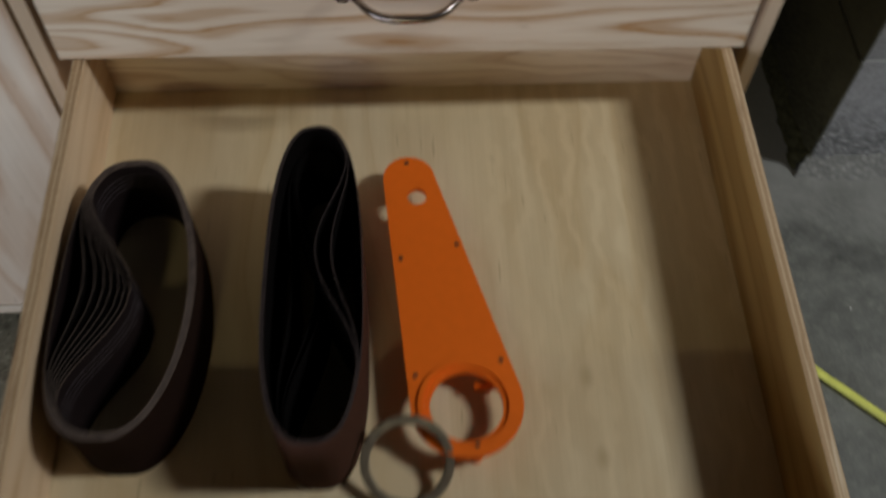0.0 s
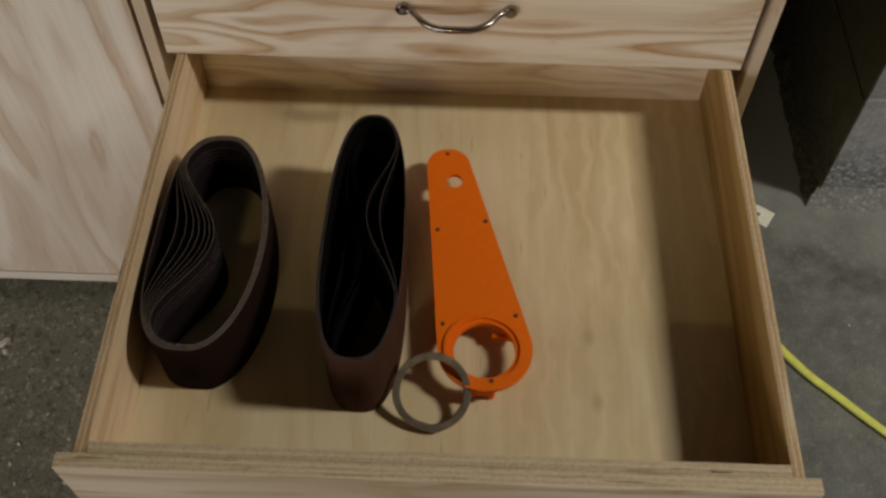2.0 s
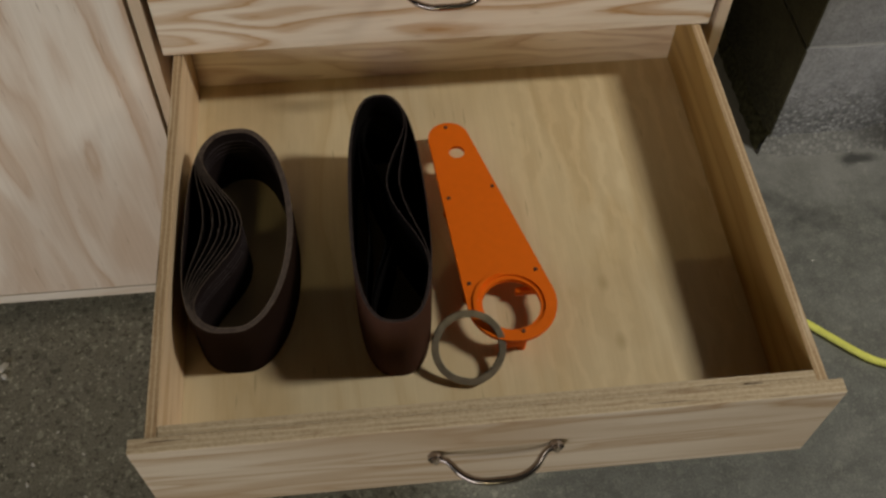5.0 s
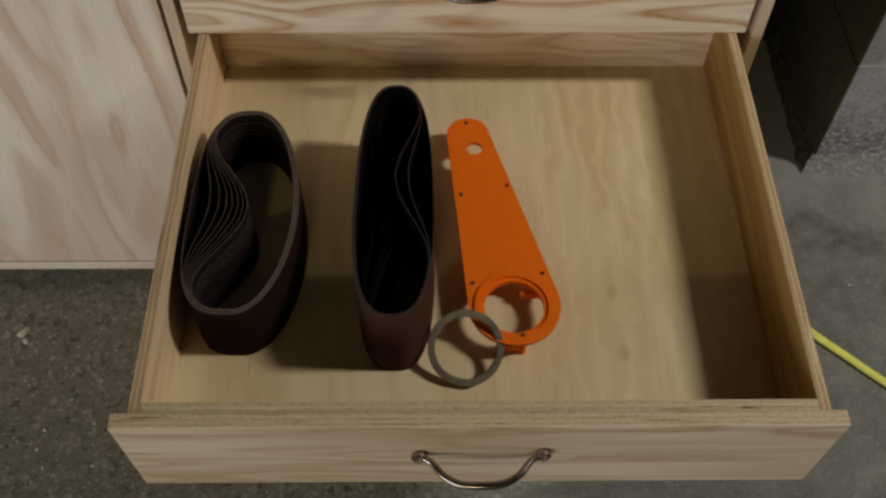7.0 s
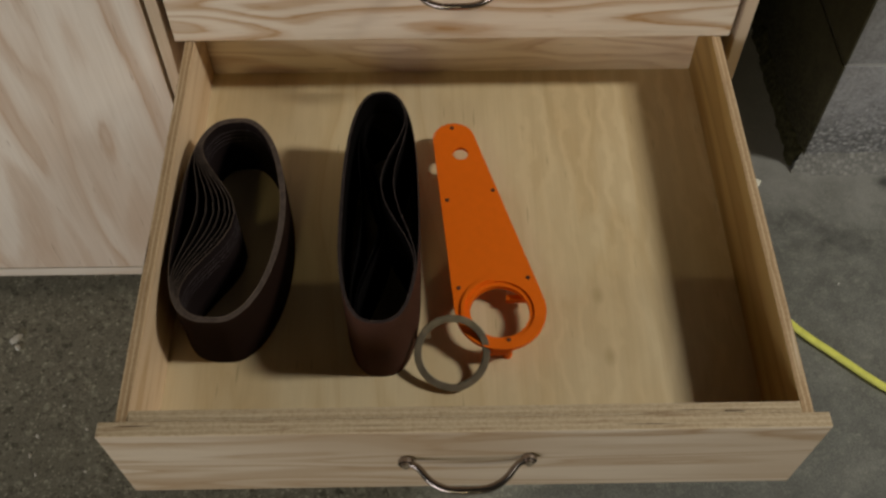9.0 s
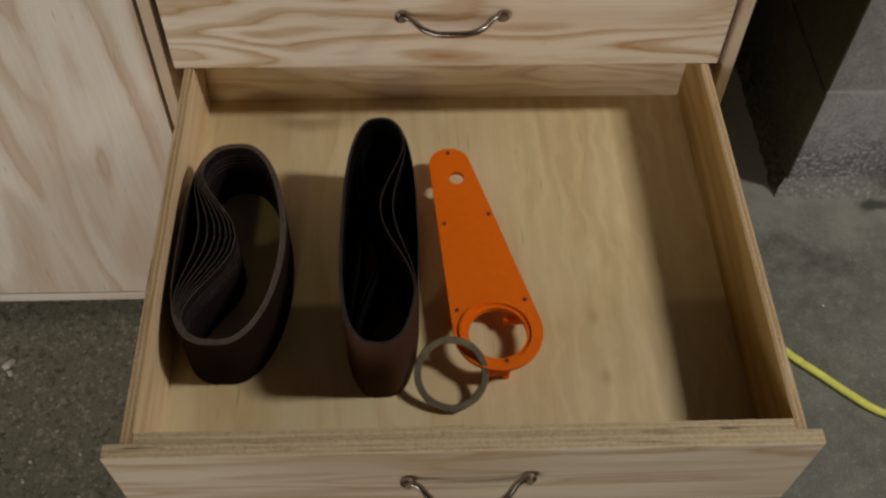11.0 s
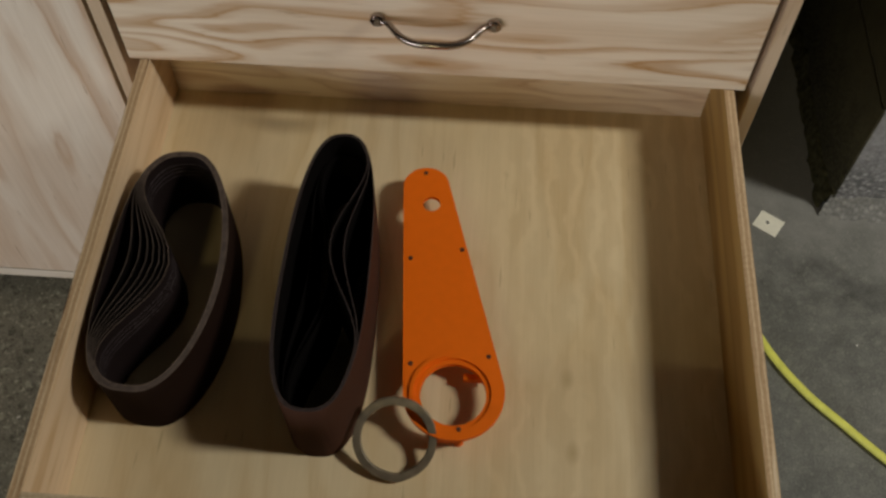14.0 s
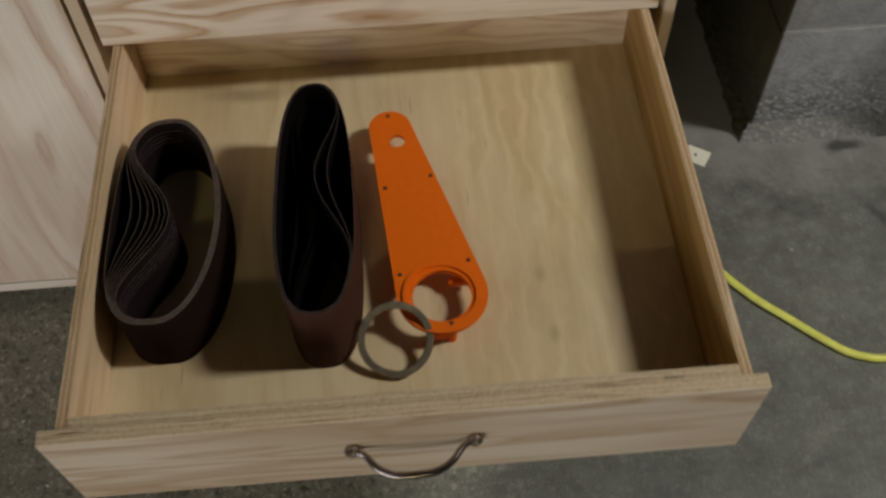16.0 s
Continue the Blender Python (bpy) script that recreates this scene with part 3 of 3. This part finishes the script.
def sanding_belt(line, z0, height, label, group, edge, outer=None, inner=None, thick=0.0007, print_rows=()):
    """A belt on edge: cloth backing with bare edges, the abrasive coat outside, a splice and, on some, print."""
    n = len(line)
    base = sum(line, Vector()) / n
    belt = thing("sanding_belt", (base.x, base.y, z0), label=label, category="sanding belt", group=group)
    sides = []
    for i in range(n):
        d = (line[(i + 1) % n] - line[i - 1]).normalized()
        sides.append(Vector((d.y, -d.x, 0)))
    ruff = [0.0005 * noise.noise(Vector((p.x * 90, p.y * 90, height * 50))) for p in line]

    def ring(bm, offsets, i):
        return [bm.verts.new(line[i] + sides[i] * o + Vector((0, 0, z0 + (z + ruff[i] if z else 0)))) for o, z in offsets]

    bm = bmesh.new()
    quads = [ring(bm, ((-0.0002, 0), (-0.0002, height), (-thick, height), (-thick, 0)), i) for i in range(n)]
    for i in range(n):
        q, r = quads[i], quads[(i + 1) % n]
        for k, m in ((0, 1), (1, 1), (2, 0), (3, 1)):
            bm.faces.new((q[k], r[k], r[(k + 1) % 4], q[(k + 1) % 4])).material_index = m
    backing = part("backing", bm, [inner or M_CLOTH, edge], belt, smooth=50)
    bm = bmesh.new()
    quads = [ring(bm, ((0, 0), (0, height), (-0.0002, height), (-0.0002, 0)), i) for i in range(n)]
    for i in range(n):
        q, r = quads[i], quads[(i + 1) % n]
        for k, m in ((0, 0), (1, 1), (3, 1)):
            bm.faces.new((q[k], r[k], r[(k + 1) % 4], q[(k + 1) % 4])).material_index = m
    part("abrasive", bm, [outer or M_GRIT, edge], belt, smooth=50)
    if print_rows:
        bm = bmesh.new()
        rnd = random.Random(4)
        for z, h in print_rows:
            word = 0
            for k in range(4 * (n - 3)):
                word = word - 1 if word else rnd.choice((5, 7, 9, 12))
                if not word or rnd.random() < 0.08:
                    continue
                i, f = divmod(k, 4)
                ends = []
                for g in (f / 4, f / 4 + 0.16):
                    p, q = (line[m] - sides[m] * (thick + 0.00025) for m in (i, i + 1))
                    ends.append(p.lerp(q, g))
                tall = h * rnd.choice((0.7, 1.0, 1.0))
                bm.faces.new([bm.verts.new(e + Vector((0, 0, z0 + zz))) for e, zz in ((ends[0], z), (ends[1], z), (ends[1], z + tall), (ends[0], z + tall))])
        part("print", bm, M_PRINT, backing, "rows of faded grey print")
    return belt


# folded belts wear the black cloth outside too, as painted shade between the folds
BULGES = [0.0, 0.017, 0.0255, 0.032, 0.037, 0.042, 0.046, 0.0495]
for k, bulge in enumerate(BULGES):
    line = loop_line(-0.2160, 0.2325, 0.0515, 0.1200, 3.2, 1.95, -0.05, 0.0007 * k, -1, bulge, 0.236 - 0.001 * k, 0.088 + 0.0015 * k)
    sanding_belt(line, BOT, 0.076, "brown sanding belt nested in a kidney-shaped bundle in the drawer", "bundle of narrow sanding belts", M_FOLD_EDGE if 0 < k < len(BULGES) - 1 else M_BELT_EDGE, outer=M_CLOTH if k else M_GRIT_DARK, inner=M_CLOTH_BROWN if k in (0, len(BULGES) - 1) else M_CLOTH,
                 print_rows=((0.047, 0.0014), (0.052, 0.0022), (0.0575, 0.0014), (0.0625, 0.0022)) if k == len(BULGES) - 1 else ())
# three made-up belts, added to blacken the inside of the wide ones
for k, bulge in enumerate((0.016, 0.036, 0.042)):
    line = loop_line(-0.0735, 0.2300, 0.0368, 0.1345, 2.7, 2.7, -0.08, 0.0045 + 0.0011 * k, -1, bulge * 0.85, 0.225, 0.125)
    sanding_belt(line, BOT, 0.076, "added black belt that darkens the inside of the wide ones", "wide sanding belts", M_CLOTH, outer=M_CLOTH)
for k, bulge in enumerate((0.0, 0.022, 0.033)):
    line = loop_line(-0.0735, 0.2300, 0.0368, 0.1345, 2.7, 2.7, -0.08, 0.0011 * k, 1, bulge, 0.247, 0.098)
    sanding_belt(line, BOT, 0.100, "wide dark brown sanding belt standing on edge in the drawer", "wide sanding belts", M_DARK_EDGE, outer=M_CLOTH if k else M_GRIT)


# ---- orange guard plate ----
guard = thing("guard_plate", (0.02, 0.25, BOT), label="orange plastic guard plate with a large round hole, raised on bosses", category="guard plate")
C1, R1, C2, R2 = Vector((0.039, 0.1505)), 0.0435, Vector((-0.0005, 0.3615)), 0.0222
axis = (C2 - C1).normalized()
tilt = math.acos((R1 - R2) / (C2 - C1).length)
base = math.atan2(axis.y, axis.x)
outline = [C1 + R1 * Vector((math.cos(a), math.sin(a))) for a in np.linspace(base + tilt, base + 2 * math.pi - tilt, 48)]
outline += [C2 + R2 * Vector((math.cos(a), math.sin(a))) for a in np.linspace(base - tilt, base + tilt, 28)]


def circle(center, radius, count):
    return [Vector(center) + radius * Vector((math.cos(a), math.sin(a))) for a in [2 * math.pi * i / count for i in range(count)]]


def plate(loops, z0, z1, bevel=0.0):
    """A flat plate with holes, from its outline and the outlines of its holes."""
    bm = bmesh.new()
    edges = []
    for lp in loops:
        vs = [bm.verts.new((p[0], p[1], z1)) for p in lp]
        edges += [bm.edges.new((vs[i], vs[(i + 1) % len(vs)])) for i in range(len(vs))]
    bmesh.ops.triangle_fill(bm, use_beauty=True, edges=edges)
    out = bmesh.ops.extrude_face_region(bm, geom=bm.faces[:])
    for g in out["geom"]:
        if isinstance(g, bmesh.types.BMVert):
            g.co.z = z0
    return bm


PLATE_TOP = BOT + 0.029
HOLE = (0.0385, 0.1490)
part("plate", plate([outline, circle(HOLE, 0.0325, 48), circle((0.006, 0.3415), 0.0083, 24)], PLATE_TOP - 0.004, PLATE_TOP), M_ORANGE, guard, smooth=30)
part("lip", plate([circle(HOLE, 0.0324, 48), circle(HOLE, 0.0283, 48)], PLATE_TOP - 0.0075, PLATE_TOP - 0.0022), M_ORANGE, guard, smooth=30)
arc = [0.5 * math.pi + 0.2 + 1.6 * i / 20 for i in range(21)]
ridge = [(HOLE[0] + r * math.cos(a), HOLE[1] + r * math.sin(a)) for r, seq in ((0.0375, arc), (0.0340, arc[::-1])) for a in seq]
part("ridge", plate([ridge], PLATE_TOP - 0.001, PLATE_TOP + 0.0022), M_ORANGE, guard, smooth=30)
for sx, sy in ((-0.002, 0.377), (-0.009, 0.280), (0.038, 0.292), (0.0, 0.174), (0.0672, 0.185), (0.045, 0.117)):
    part("boss", disc((sx, sy, (BOT + PLATE_TOP - 0.004) / 2), (0, 0, 1), 0.0048, PLATE_TOP - 0.004 - BOT, 14), M_ORANGE, guard, smooth=40)
    part("screw", disc((sx, sy, PLATE_TOP + 0.0002), (0, 0, 1), 0.0021, 0.0016, 10, 0.0004), M_HOLE, guard, "small dark screw", smooth=40)

for x0, x1, y0, y1, z0, z1 in ((0.046, 0.069, 0.1675, 0.1735, 0.010, 0.017), (0.022, 0.0455, 0.1120, 0.1190, 0.007, 0.016)):
    part("tab", box(x0, x1, y0, y1, BOT + z0, BOT + z1, 0.001), M_ORANGE, guard, smooth=40)

# ---- steel ring leaning on the guard plate ----
bm = bmesh.new()
profile = [(0.0352, -0.0022), (0.0352, 0.0022), (0.0346, 0.0028), (0.0290, 0.0028), (0.0283, 0.0022), (0.0283, -0.0022), (0.0290, -0.0028), (0.0346, -0.0028)]
loops = []
for i in range(64):
    a = 2 * math.pi * i / 64
    flat = 0.0010 * math.exp(-(((i - 49) / 2.2) ** 2))
    loops.append([bm.verts.new(((r + flat) * math.cos(a), (r + flat) * math.sin(a), h)) for r, h in profile])
for i in range(64):
    for k in range(8):
        bm.faces.new((loops[i][k], loops[(i + 1) % 64][k], loops[(i + 1) % 64][(k + 1) % 8], loops[i][(k + 1) % 8]))
bm.transform(pose(-0.0078, 0.1075, 0.4250, 33, 0, 0))
part("clamp_ring", bm, M_STEEL, label="dull grey steel ring leaning on the orange plate", category="ring", smooth=40)

# ---- on the floor ----
cable = thing("extension_cable", (0.55, 0.3, 0), label="yellow extension cable with an orange plug on the concrete floor", category="cable")
run = smoothed([(0.40, 0.98, 0.0055), (0.412, 0.86, 0.0055), (0.416, 0.75, 0.0055), (0.416, 0.67, 0.0055), (0.405, 0.57, 0.0055), (0.416, 0.50, 0.0055), (0.440, 0.450, 0.0055), (0.465, 0.405, 0.0055), (0.500, 0.360, 0.0055), (0.540, 0.322, 0.0055), (0.576, 0.288, 0.0055), (0.607, 0.263, 0.0055), (0.640, 0.251, 0.0055), (0.668, 0.250, 0.0055)], 8)
part("cord", tube(run, 0.0052, 12), M_YELLOW, cable, "glossy yellow cord", smooth=60)
part("plug", tube([(0.662, 0.250, 0.012), (0.672, 0.250, 0.013), (0.690, 0.249, 0.015), (0.712, 0.248, 0.015), (0.722, 0.248, 0.014)], 0.012, 16, radii=[0.007, 0.011, 0.014, 0.0145, 0.012]), M_PLUG, cable, "orange moulded plug", smooth=40)
bm = box(-0.0185, 0.0185, -0.016, 0.016, 0, 0.0008)
bm.transform(pose(0.4775, 0.6325, 0.0005, 0, 0, -33))
card = part("card", bm, M_CARD, label="small cream paper card lying on the concrete floor", category="card")
part("mark", disc((0.476, 0.634, 0.0015), (0, 0, 1), 0.0026, 0.0006, 10), M_BLACK, card, "small dark dot")


def chip(x, y, size, seed):
    rnd = random.Random(seed)
    bm = bmesh.new()
    bmesh.ops.create_icosphere(bm, subdivisions=2, radius=size)
    for v in bm.verts:
        v.co *= 0.75 + 0.5 * rnd.random()
        v.co.z *= 0.2
        v.co.y *= 0.6
    bm.transform(pose(x, y, size * 0.2, 0, 0, 360 * rnd.random()))
    part("paint_chip", bm, M_CHIP, label="small white chip lying on the concrete floor", category="chip", group="chips on the floor")


chip(-0.621, 0.366, 0.010, 1)
chip(-0.615, 0.352, 0.006, 2)
for k, (x, y, size) in enumerate(((0.577, 0.441, 0.002), (-0.531, 0.261, 0.0035), (-0.558, 0.217, 0.0045), (-0.562, 0.190, 0.005), (-0.549, 0.163, 0.0045), (-0.494, 0.226, 0.004), (-0.485, 0.166, 0.004))):
    chip(x, y, size * 0.75, 3 + k)

# box with a cover, standing in for an unidentified dark object at the block wall
panel = part("dark_object_stand_in", box(0.790, 0.92, WALL_Y - 0.035, WALL_Y - 0.0015, 0.042, 0.30, 0.004), M_BLACK, label="black box standing in for an unidentified dark object at the block wall", category="box")
part("cover", box(0.797, 0.913, WALL_Y - 0.038, WALL_Y - 0.0352, 0.049, 0.293, 0.001), M_BLACK, panel)
